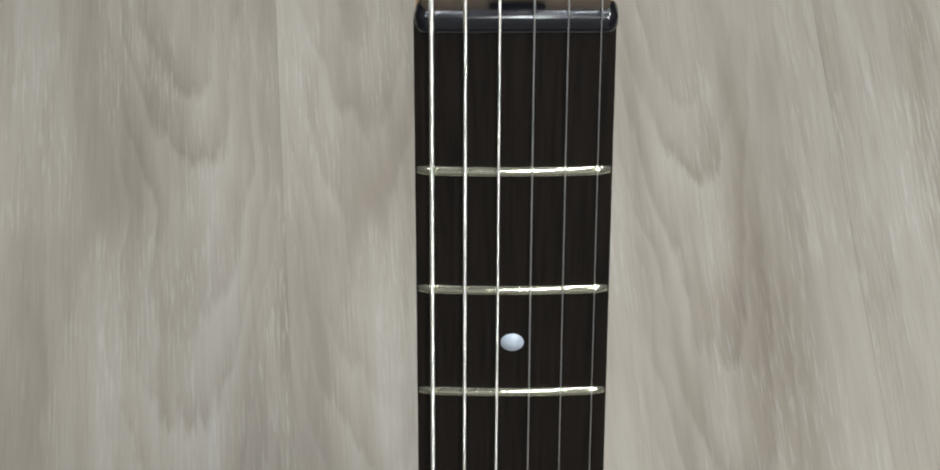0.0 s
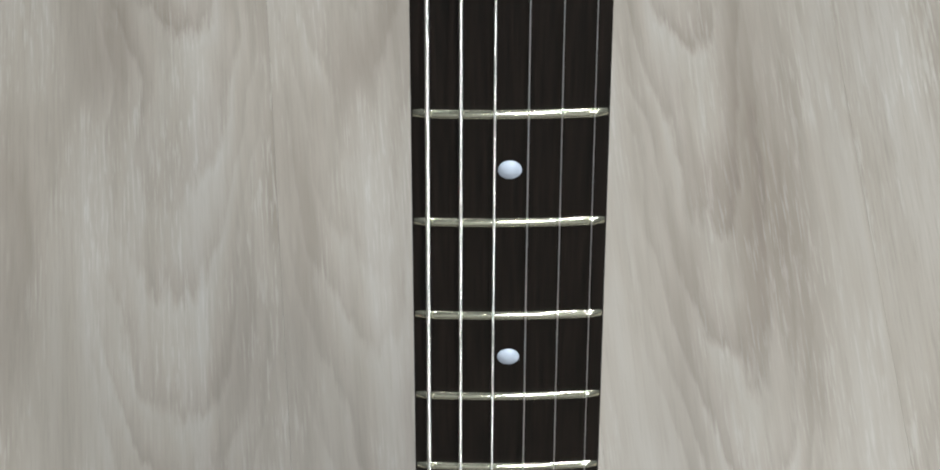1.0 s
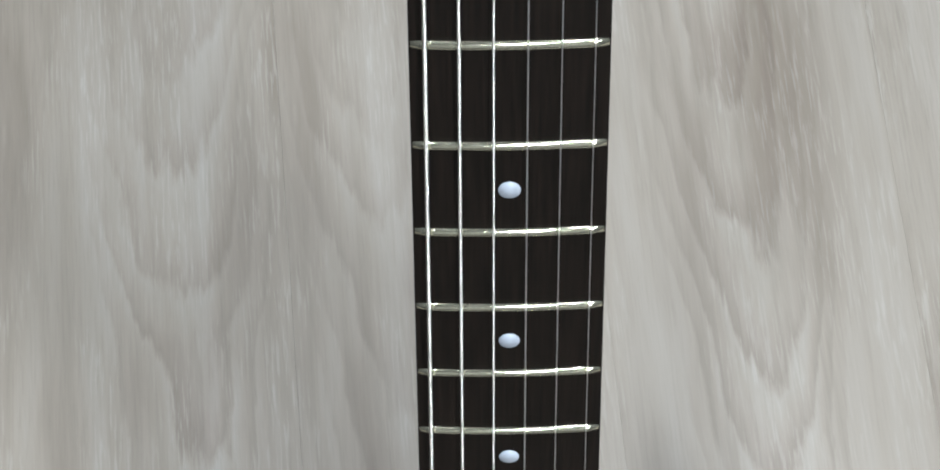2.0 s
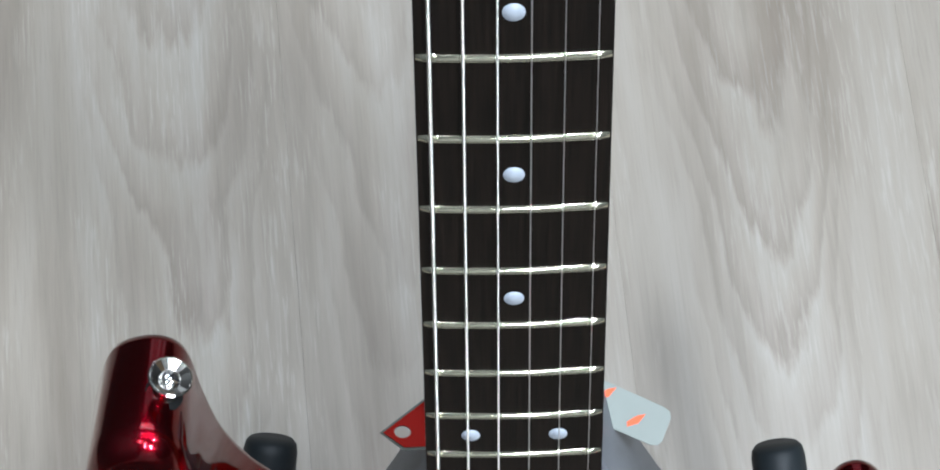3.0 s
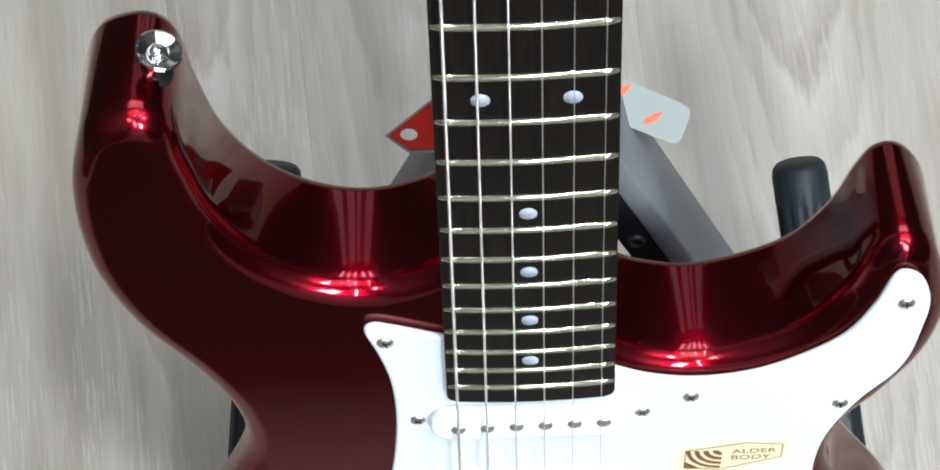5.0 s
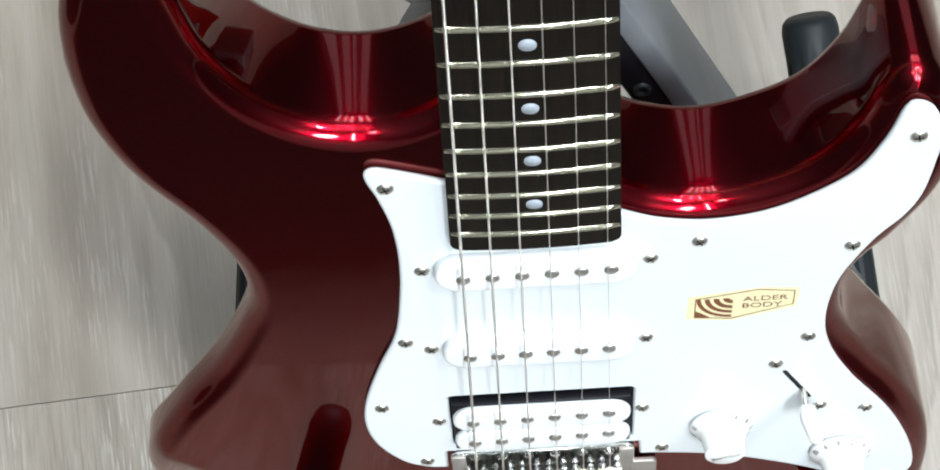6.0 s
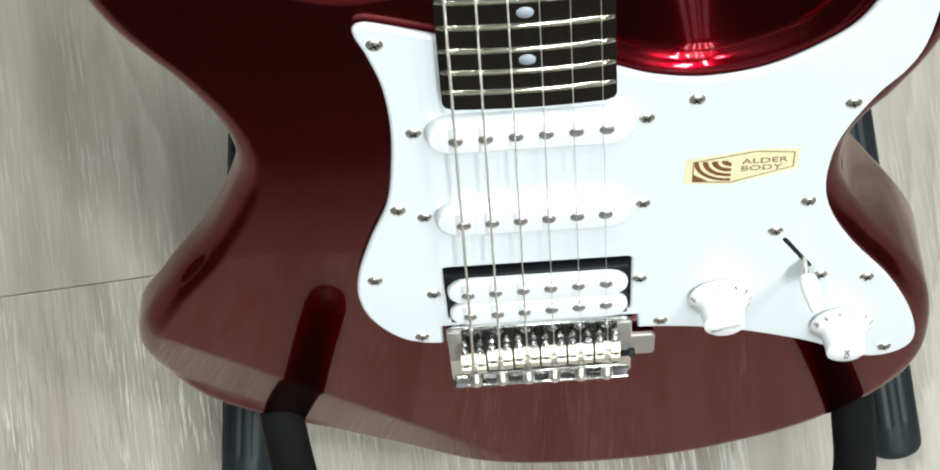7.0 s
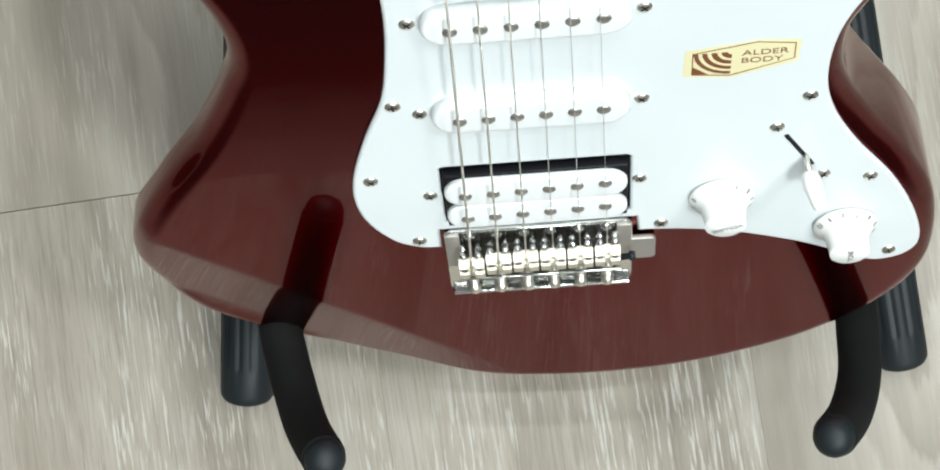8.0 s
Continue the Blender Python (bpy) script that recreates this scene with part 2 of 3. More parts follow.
def lathe(profile, steps=32):
    """Turns a profile of (radius, height) round z."""
    bm = bmesh.new()
    rings = []
    for r, z in profile:
        if r < 1e-6:
            rings.append([bm.verts.new((0, 0, z))])
        else:
            rings.append([bm.verts.new((r * math.cos(2 * math.pi * k / steps), r * math.sin(2 * math.pi * k / steps), z)) for k in range(steps)])
    for a, b in zip(rings, rings[1:]):
        for k in range(steps):
            q = [a[k % len(a)], a[(k + 1) % len(a)], b[(k + 1) % len(b)], b[k % len(b)]]
            q = list(dict.fromkeys(q))
            if len(q) > 2:
                bm.faces.new(q)
    return bm


def tube(points, radii, steps=20, caps=True):
    """A round bar along points, with a radius at each."""
    bm = bmesh.new()
    pts = [Vector(p) for p in points]
    side, rings = None, []
    for k, p in enumerate(pts):
        d = (pts[min(k + 1, len(pts) - 1)] - pts[max(k - 1, 0)]).normalized()
        side = (d.orthogonal() if side is None else side - d * side.dot(d)).normalized()
        up = d.cross(side)
        rings.append([bm.verts.new(p + radii[k] * (math.cos(a) * side + math.sin(a) * up)) for a in (2 * math.pi * j / steps for j in range(steps))])
    for a, b in zip(rings, rings[1:]):
        for j in range(steps):
            bm.faces.new((a[j], a[(j + 1) % steps], b[(j + 1) % steps], b[j]))
    if caps:
        bm.faces.new(rings[0])
        bm.faces.new(rings[-1])
    return bm


def smooth_line(points, per=8, closed=False):
    """A Catmull-Rom line through points."""
    pts = [Vector(p) for p in points]
    n, out = len(pts), []
    for k in range(n if closed else n - 1):
        if closed:
            a, b, c, d = (pts[(k + j) % n] for j in (-1, 0, 1, 2))
        else:
            a, b, c, d = pts[max(k - 1, 0)], pts[k], pts[k + 1], pts[min(k + 2, n - 1)]
        for j in range(per):
            t = j / per
            out.append(0.5 * ((2 * b) + (c - a) * t + (2 * a - 5 * b + 4 * c - d) * t * t + (3 * b - a - 3 * c + d) * t**3))
    if not closed:
        out.append(pts[-1])
    return out


def plate(name, outlines, z0, z1, mat, bevel=0.0):
    """A flat plate between two heights from an outline and holes in it."""
    cu = bpy.data.curves.new(name, "CURVE")
    cu.dimensions, cu.fill_mode = "2D", "BOTH"
    for line in outlines:
        s = cu.splines.new("POLY")
        s.points.add(len(line) - 1)
        for p, q in zip(s.points, line):
            p.co = (q[0], q[1], 0, 1)
        s.use_cyclic_u = True
    cu.extrude, cu.bevel_depth, cu.bevel_resolution, cu.offset = (z1 - z0) / 2 - bevel, bevel, 2, -bevel
    return from_curve(name, cu, mat, (z0 + z1) / 2)


def from_curve(name, cu, mat, z=0.0):
    ob = bpy.data.objects.new(name, cu)
    me = bpy.data.meshes.new_from_object(ob)
    bpy.data.objects.remove(ob)
    bpy.data.curves.remove(cu)
    me.transform(Matrix.Translation((0, 0, z)))
    me.materials.clear()
    me.materials.append(mat)
    return me


def lettering(text, size, mat, depth=0.00004):
    cu = bpy.data.curves.new("lettering", "FONT")
    cu.body, cu.size, cu.align_x, cu.align_y, cu.extrude = text, size, "CENTER", "CENTER", depth
    return from_curve("lettering", cu, mat)


def rounded(x0, y0, x1, y1, r, steps=6):
    """The outline of a rectangle with round corners."""
    out = []
    for cx, cy, a in ((x1 - r, y1 - r, 0), (x0 + r, y1 - r, 90), (x0 + r, y0 + r, 180), (x1 - r, y0 + r, 270)):
        for k in range(steps + 1):
            b = radians(a + 90 * k / steps)
            out.append((cx + r * math.cos(b), cy + r * math.sin(b)))
    return out


def dome_stack(outline, levels, drop=None, above=0.0):
    """A solid from an outline: each level is (inset, height), closed above and below. drop: lowers what lies above a height, place by place."""
    bm = bmesh.new()
    pts = [Vector((p[0], p[1])) for p in outline]
    n = len(pts)
    area = sum(pts[k].x * pts[(k + 1) % n].y - pts[k].y * pts[(k + 1) % n].x for k in range(n))
    sign = 1 if area > 0 else -1
    normals = []
    for k in range(n):
        d = (pts[(k + 1) % n] - pts[k - 1]).normalized()
        normals.append(Vector((-d.y, d.x)) * sign)
    rings = []
    for inset, z in levels:
        ring = []
        for k in range(n):
            i = inset(k) if callable(inset) else inset
            h = z(k) if callable(z) else z
            q = pts[k] + normals[k] * i
            if drop and h > above:
                h -= drop(q.x, q.y)
            ring.append(bm.verts.new((q.x, q.y, h)))
        rings.append(ring)
    for a, b in zip(rings, rings[1:]):
        for k in range(n):
            bm.faces.new((a[k], a[(k + 1) % n], b[(k + 1) % n], b[k]))
    for ring in (rings[0], rings[-1]):
        flat2d = [Vector((q.co.x, q.co.y)) for q in ring]
        height = sum(q.co.z for q in ring) / n
        inside, crease = [], []
        if drop and ring is rings[-1]:
            height = levels[-1][1]
            for i in range(-30, 1):
                for j in range(-145, -100):
                    p = Vector((i * 0.0055, j * 0.0055))
                    if drop(p.x, p.y) > 0.00005 and min((p - q).length for q in flat2d) > 0.003:
                        inside.append(p)
            # rows of points along the crease keep it straight and crisp
            for step in range(-2, 60):
                for off in (-0.0022, -0.0008, 0.0006, 0.0022):
                    p = Vector((-0.0178 - 0.6988 * step * 0.004 - 0.7153 * off, -0.7644 + 0.7153 * step * 0.004 - 0.6988 * off))
                    if p.x > -0.166 and p.y < -0.55 and min((p - q).length for q in flat2d) > 0.002:
                        inside = [q for q in inside if (q - p).length > 0.0025 or q in crease]
                        inside.append(p)
                        crease.append(p)
        where, _, tris, origin, _, _ = delaunay_2d_cdt(flat2d + inside, [], [list(range(n))], 1, 1e-7)
        made = []
        for p, o in zip(where, origin):
            o = [j for j in o if j < n]
            made.append(ring[o[0]] if o else bm.verts.new((p.x, p.y, height - (drop(p.x, p.y) if drop and ring is rings[-1] else 0))))
        for tri in tris:
            corner = list(dict.fromkeys(made[j] for j in tri))
            if len(corner) > 2 and not bm.faces.get(corner):
                bm.faces.new(corner)
    loose = [q for q in bm.verts if not q.link_faces]
    bmesh.ops.delete(bm, geom=loose, context="VERTS")
    return bm


def mm(points):
    return [(x / 1000, y / 1000) for x, y in points]


# ---- room ----
BOARD_W, BOARD_L, SEAM_U, SEAM_V = 0.183, 1.22, -0.165, 0.0752
ground = thing("floor", Matrix(), "washed grey oak plank floor, matt", "floor", kind="structure")
sub = part("subfloor", bevelled_box(2.3, 6.4, 0.05, (0.25, 0.4, -0.0285), 0), UNDERLAY, ground)


def room_wall(name, sx, sy, sz, at, paint=PLASTER, label="plain grey painted shop wall"):
    bm = bevelled_box(sx, sy, sz, at, 0.002)
    ob = new(name, mesh_of(name, bm, paint, False))
    return tagged(ob, label, "wall", kind="structure")


# unseen wall, its grey chosen for what the cutaways reflect
room_wall("wall_north", 2.3, 0.1, 2.8, (0.25, 3.55, 1.4), GREY_WALL, "unseen grey wall, its tone set for reflections in the body")
room_wall("wall_south", 2.3, 0.1, 2.8, (0.25, -2.75, 1.4))
# unseen side walls, set close and dark to darken the cutaways' reflections
room_wall("reflected_wall_east", 0.1, 6.2, 2.8, (1.35, 0.4, 1.4), REFLECTED_DARK, "unseen dark wall added close by to darken reflections in the body")
room_wall("reflected_wall_west", 0.1, 6.2, 2.8, (-0.85, 0.4, 1.4), REFLECTED_DARK, "unseen dark wall added close by to darken reflections in the body")
top = new("ceiling", mesh_of("ceiling", bevelled_box(2.3, 6.4, 0.1, (0.25, 0.4, 2.86), 0.002), DARK_CEILING, False))
tagged(top, "plain dark painted shop ceiling", "ceiling", kind="structure")

# unseen sheet, added so the body's face reflects something dark
dark_sheet = new("reflection_sheet", mesh_of("reflection_sheet", dome_stack(rounded(-0.72, -1.765, 1.2, -0.335, 0.01), [(0, 0.0001), (0.0, 0.0002), (0.012, 0.0014), (0.02, 0.0016)]), REFLECTED_DARK_FADE, False))
tagged(dark_sheet, "unseen dark sheet added to darken the reflection in the body's face", "mat")

# ---- guitar ----
guitar = thing("electric_guitar", LEAN, "candy red electric guitar with white pickguard, leaning on a stand", "guitar")
SCALE = 0.6455
TOP = -0.0078      # face of the body
GUARD_TOP = -0.0050


def fret_at(n):
    return -0.0012 - SCALE * (1 - 2 ** (-n / 12))


def half_width(y):
    return 0.0207 + 0.0075 * -y / 0.4665


# body outline: bass side downwards from the neck, then treble side upwards
BASS = [(-14, -402), (-25, -407.5), (-33, -413), (-42, -417), (-51, -418.5), (-61, -417), (-73, -411), (-85.3, -398.5), (-94.5, -379.5), (-99, -356), (-101, -338), (-105.5, -330), (-114, -328),
        (-125, -333.5), (-131.5, -349), (-135.5, -365), (-137.5, -386), (-136, -410), (-128.5, -436), (-113.5, -465), (-104, -491), (-102, -515), (-108, -537),
        (-122, -567), (-141, -597), (-155.5, -624), (-163, -648), (-164.7, -668), (-160, -691), (-148.5, -715.5), (-126, -737.5), (-100, -754.5), (-77, -765.5), (-55, -771.5)]
TREBLE = [(-20, -777), (22, -781), (63, -776), (102, -761), (127, -744), (146, -723), (157.5, -698), (159, -672), (154.5, -643), (143.5, -617),
          (127, -589), (115.5, -566), (110, -546), (110, -525), (115, -510), (124, -495), (134, -472), (137.5, -450), (134.5, -431), (128.5, -413),
          (120.5, -404.5), (112.5, -406.5), (107.5, -417), (102, -435.5), (91.3, -453.5), (76.5, -463.7), (58, -469.5), (42, -466.5), (30, -460), (16, -449)]
outline = smooth_line([(*p, 0) for p in mm(BASS + TREBLE)], 7, True)


def ease(a):
    a = min(1.0, max(0.0, a))
    return a * a * (3 - 2 * a)


def contour(x, y):
    """How far the face drops at a place in the comfort cut for the forearm."""
    beyond = -0.7153 * (x + 0.0178) - 0.6988 * (y + 0.7644)
    return 0.29 * ease((-x - 0.003) / 0.065) * 0.0009 * math.log1p(math.exp(min(beyond / 0.0009, 50)))


def edge_level(j):
    """Inset and height of one level of the rounded upper edge."""
    a = math.pi / 2 * j / 9
    return (0.0086 * (1 - math.cos(a)), TOP - 0.0090 * (1 - math.sin(a)))


def belly(k):
    """The cut away back of the bass side's waist, 0 to 1."""
    x, y = outline[k].x, outline[k].y
    return ease((-0.44 - y) / 0.06) * ease((y + 0.70) / 0.10) * ease((-0.06 - x) / 0.03)


def back(z):
    return lambda k: TOP - z + 0.0245 * belly(k)


levels = [(0.0035, back(0.0445)), (0.0010, back(0.0432)), (0.0, back(0.0405))]
levels += [edge_level(j) for j in range(10)]
levels.append((0.0093, TOP))
body = part("body", dome_stack(outline, levels, contour, TOP - 0.02), RED, guitar, "glossy candy red body with rounded edges")

# pickguard
LEFT_EDGE = [(-29, -441.5), (-37, -438), (-45, -434.7), (-50, -433.2), (-53.3, -434.8), (-53.4, -439.5), (-50.5, -450), (-47.3, -468), (-46.7, -490), (-48.4, -513),
             (-52.2, -538), (-60.4, -562), (-67.3, -587), (-69, -606), (-65.6, -623), (-57, -637.5), (-47.5, -643.7), (-39, -645)]
RIGHT_EDGE = [(38, -642), (47.6, -642.6), (65, -645.6), (84, -652), (106.6, -663), (127, -677), (137, -680), (147, -675.3), (150.6, -664), (145.3, -641), (134, -614.5),
              (117.5, -587), (107, -563.5), (103, -542), (105, -516), (114, -491.5), (122.8, -476.5), (127, -464), (128.7, -447), (129, -432), (125, -419),
              (119.7, -414.2), (115, -416.5), (110.9, -433), (103.3, -450.5), (89.6, -463.3), (74.7, -471.5), (57, -474.3), (41, -471.3), (28.5, -465)]


def flat(points, per=6):
    return [(p.x, p.y) for p in smooth_line([(*q, 0) for q in mm(points)], per)]


edge = flat(LEFT_EDGE) + mm([(-38.8, -631), (37.4, -631)]) + flat(RIGHT_EDGE)
hole = rounded(-0.0358, -0.6265, 0.0347, -0.5853, 0.0018)
guard = part("pickguard", plate("pickguard", [edge, hole], TOP + 0.0002, GUARD_TOP, GUARD, 0.00125), GUARD, guitar, "white plastic pickguard")
part("pickup_cavity", plate("pickup_cavity", [rounded(-0.0370, -0.628, 0.0360, -0.584, 0.001)], TOP + 0.0001, TOP + 0.0002, CAVITY), CAVITY, guitar)


# screws
def screw_mesh(r=0.0029):
    bm = lathe([(r, 0), (r * 0.98, 0.0003), (r * 0.85, 0.0007), (r * 0.45, 0.00095), (0.0, 0.0010)], 20)
    return mesh_of("screw", bm, NICKEL)


def slot_mesh(r=0.0029):
    bm = bmesh.new()
    for a in (0, 90):
        bmesh.ops.create_cube(bm, size=1, matrix=pose(0, 0, 0.00075, 0, 0, a) @ Matrix.Diagonal((r * 1.15, r * 0.20, 0.0006, 1)))
    return mesh_of("cross_slot", bm, CAVITY, False)


SCREW, SLOT = screw_mesh(), slot_mesh()


def screw(x, y, parent, turn, z=GUARD_TOP, size=1.0):
    s = part("screw", SCREW, NICKEL, parent, m=pose(x / 1000, y / 1000, z, 0, 0, turn) @ Matrix.Scale(size, 4))
    part("cross_slot", SLOT, CAVITY, s)
    return s


rng = random.Random(4)
for x, y in ((-47.3, -443), (121, -431), (55, -484.7), (107.1, -492.8), (-48.5, -542), (-61.4, -591), (-47.2, -638), (97.7, -553.5), (125.1, -612), (139.1, -671.5), (46.9, -636.8)):
    screw(x, y, guard, rng.uniform(0, 90))

# neck and fretboard
BOARD_END = -0.4755
RADIUS = 0.35


def board_mesh():
    bm = bmesh.new()
    rows = []
    stops = [0.0 - 0.0002] + [BOARD_END * k / 24 for k in range(1, 24)] + [BOARD_END + 0.0035, BOARD_END + 0.0012, BOARD_END]
    for y in stops:
        w = half_width(y)
        past = BOARD_END + 0.0035 - y
        if past > 0:
            w -= 0.0035 - math.sqrt(max(0, 0.0035**2 - past**2)) if past < 0.0035 else 0.0035
        row = []
        for k in range(9):
            x = w * (k / 4 - 1)
            row.append(bm.verts.new((x, y, 0.0001 - x * x / (2 * RADIUS))))
        row = [bm.verts.new((-w, y, -0.0062))] + [bm.verts.new((-w - 0.0001, y, -0.0026))] + row + [bm.verts.new((w + 0.0001, y, -0.0026)), bm.verts.new((w, y, -0.0062))]
        rows.append(row)
    for a, b in zip(rows, rows[1:]):
        for k in range(len(a) - 1):
            bm.faces.new((a[k], a[k + 1], b[k + 1], b[k]))
    bm.faces.new(rows[0])
    bm.faces.new(rows[-1])
    return bm


def neck_mesh():
    bm = bmesh.new()
    rows = []
    for k in range(13):
        y = 0.004 + (-0.455 - 0.004) * k / 12
        w = half_width(y) - 0.0002
        depth = 0.0155 + 0.003 * k / 12 + (0.006 if k > 10 else 0)
        row = []
        for j in range(13):
            a = math.pi * j / 12
            row.append(bm.verts.new((-w * math.cos(a), y, -0.0063 - depth * math.sin(a) ** 0.8)))
        rows.append(row)
    for a, b in zip(rows, rows[1:]):
        for j in range(12):
            bm.faces.new((a[j], a[j + 1], b[j + 1], b[j]))
        bm.faces.new((a[0], a[-1], b[-1], b[0]))
    bm.faces.new(rows[0])
    bm.faces.new(rows[-1])
    return bm


neck = part("neck", neck_mesh(), MAPLE, guitar, "satin maple neck")
board = part("fretboard", board_mesh(), EBONY, neck, "dark rosewood fretboard", False)
head = smooth_line([(*p, 0) for p in mm([(-21, 4), (-24, 22), (-36, 40), (-42, 60), (-38, 100), (-30, 160), (-12, 182), (8, 176), (18, 150), (24, 80), (23, 30), (21, 4)])], 6)
part("headstock", plate("headstock", [[(p.x, p.y) for p in head]], -0.0185, -0.0048, MAPLE, 0.001), MAPLE, neck)


def fret_mesh(y, w):
    """A crowned fret wire that follows the board's arch, with rounded ends."""
    bm = bmesh.new()
    rings = []
    for k in range(17):
        x = w * (k / 8 - 1)
        low = 0.0001 - x * x / (2 * RADIUS)
        f = 0.45 if k in (0, 16) else 1.0
        ring = []
        for j in range(7):
            a = math.pi * j / 6
            ring.append(bm.verts.new((x, y - 0.00125 * math.cos(a) * (0.8 + 0.2 * f), low - 0.0001 + 0.0010 * f * math.sin(a))))
        rings.append(ring)
    for a, b in zip(rings, rings[1:]):
        for j in range(6):
            bm.faces.new((a[j], a[j + 1], b[j + 1], b[j]))
    bm.faces.new(rings[0])
    bm.faces.new(rings[-1])
    return bm


for n in range(1, 23):
    y = fret_at(n)
    part("fret", fret_mesh(y, half_width(y) - 0.0004), FRET, neck)
dot = lathe([(0.0027, 0), (0.0027, 0.00012), (0, 0.00014)], 28)
DOT = mesh_of("inlay_dot", dot, PEARL)
for n in (3, 5, 7, 9, 15, 17, 19, 21):
    part("inlay_dot", DOT, PEARL, neck, m=pose(0, (fret_at(n) + fret_at(n - 1)) / 2, 0.0001))
for x in (-0.0126, 0.0127):
    part("inlay_dot", DOT, PEARL, neck, m=pose(x, (fret_at(12) + fret_at(11)) / 2, -0.00012))

nut = bevelled_box(0.0414, 0.0062, 0.0072, (0.0003, 0.0014, -0.0020), 0.0024, 6)
part("nut", nut, NUT, neck, "black graphite nut")
part("truss_rod_cover", bevelled_box(0.0118, 0.014, 0.004, (0.0006, 0.0135, -0.0034), 0.0008), NUT, neck)

# strings
for n, (x0, x1, d) in enumerate(((-17.0, -27.7, 1.17), (-10.1, -17.0, 0.91), (-3.1, -6.2, 0.66), (3.9, 4.5, 0.43), (10.8, 15.0, 0.33), (17.5, 25.6, 0.26))):
    r = d / 2000 * 0.85
    pts = [(x0 / 1000 * 0.98, 0.030, -0.0035), (x0 / 1000, 0.0052, 0.0016 + r), (x0 / 1000, 0.0, 0.0017 + r), (x1 / 1000, -0.6495, 0.0052 + r), (x1 / 1000, -0.6530, 0.0030)]
    part("string", tube(pts, [r] * 5, 10), WOUND if n < 3 else PLAIN, guitar, "wound steel string" if n < 3 else "plain steel string")


# pickups
def capsule(x0, x1, y, half, steps=10):
    out = []
    for cx, a in ((x1 - half, -90), (x0 + half, 90)):
        for k in range(steps + 1):
            b = radians(a + 180 * k / steps)
            out.append((cx + half * math.cos(b), y + half * math.sin(b)))
    return out


POLE = mesh_of("pole_piece", lathe([(0.0025, -0.001), (0.0025, 0.0003), (0.0021, 0.0006), (0, 0.00065)], 20), BRUSHED)


def single_coil(y, x0, x1):
    p = part("pickup", dome_stack(capsule(x0, x1, y, 0.0088), [(0, GUARD_TOP - 0.001), (0, -0.0016), (0.0004, -0.0007), (0.0011, -0.0001), (0.002, 0.0)]), WHITE, guitar, "white single coil pickup")
    for k in range(6):
        part("pole_piece", POLE, BRUSHED, p, m=pose(x0 + 0.0098 + k * 0.01005, y - 0.0003 + 0.0003 * k, 0.0))
    for sx in (x0 - 0.0042, x1 + 0.0042):
        screw(sx * 1000, (y - 0.001) * 1000, p, 40, GUARD_TOP, 0.95)


single_coil(-0.4927, -0.0350, 0.0345)
single_coil(-0.5467, -0.0353, 0.0342)
hum = part("humbucker", bevelled_box(0.0685, 0.036, 0.004, (-0.0006, -0.6070, -0.0052), 0.0005), CAVITY, guitar, "white humbucker in a black cut-out")
for y in (-0.5985, -0.6152):
    bobbin = part("bobbin", dome_stack(capsule(-0.0348, 0.0335, y, 0.0083), [(0, -0.0045), (0, -0.0016), (0.0003, -0.0009), (0.0008, -0.0006), (0.0014, -0.0005)]), WHITE, hum)
    for k in range(6):
        part("pole_piece", POLE, BRUSHED, bobbin, m=pose(-0.0270 + k * 0.01042, y - 0.0008 + 0.0005 * k, -0.0006))
for x, y in ((-40.3, -604.2), (38.3, -602)):
    screw(x, y, hum, 20, GUARD_TOP, 0.95)

# bridge
bridge = part("bridge", plate("bridge", [rounded(-0.0376, -0.6780, 0.0358, -0.6318, 0.0034)], -0.0063, -0.0040, CHROME, 0.0006), CHROME, guitar, "chrome vibrato bridge")
part("arm_tab", plate("arm_tab", [rounded(0.0300, -0.6620, 0.0450, -0.6460, 0.0022)], -0.0058, -0.0036, SATIN, 0.0005), SATIN, bridge)
part("rear_flange", bevelled_box(0.0716, 0.0018, 0.0052, (-0.0009, -0.6772, -0.0037), 0.0008, 3), CHROME, bridge)
# thin dark sheet on the plate, colours in the shade round the saddles
part("saddle_recess", plate("saddle_recess", [rounded(-0.0316, -0.6755, 0.0297, -0.6332, 0.0005)], -0.0040, -0.0038, DARK_STEEL), DARK_STEEL, bridge)
part("cross_bar", bevelled_box(0.0640, 0.0012, 0.0012, (-0.0009, -0.6578, 0.0026), 0.0004), CHROME, bridge)
part("side_plate", bevelled_box(0.0056, 0.0240, 0.0010, (-0.0345, -0.6452, -0.0035), 0.0003), SATIN, bridge)
part("side_plate", bevelled_box(0.0056, 0.0240, 0.0010, (0.0326, -0.6452, -0.0035), 0.0003), SATIN, bridge)
part("lock_screw", tube([(0.0300, -0.6505, 0.0016), (0.0340, -0.6500, 0.0016), (0.0343, -0.6500, 0.0016), (0.0365, -0.6497, 0.0016)], [0.0013, 0.0013, 0.0021, 0.0018], 14), RUBBER, bridge)


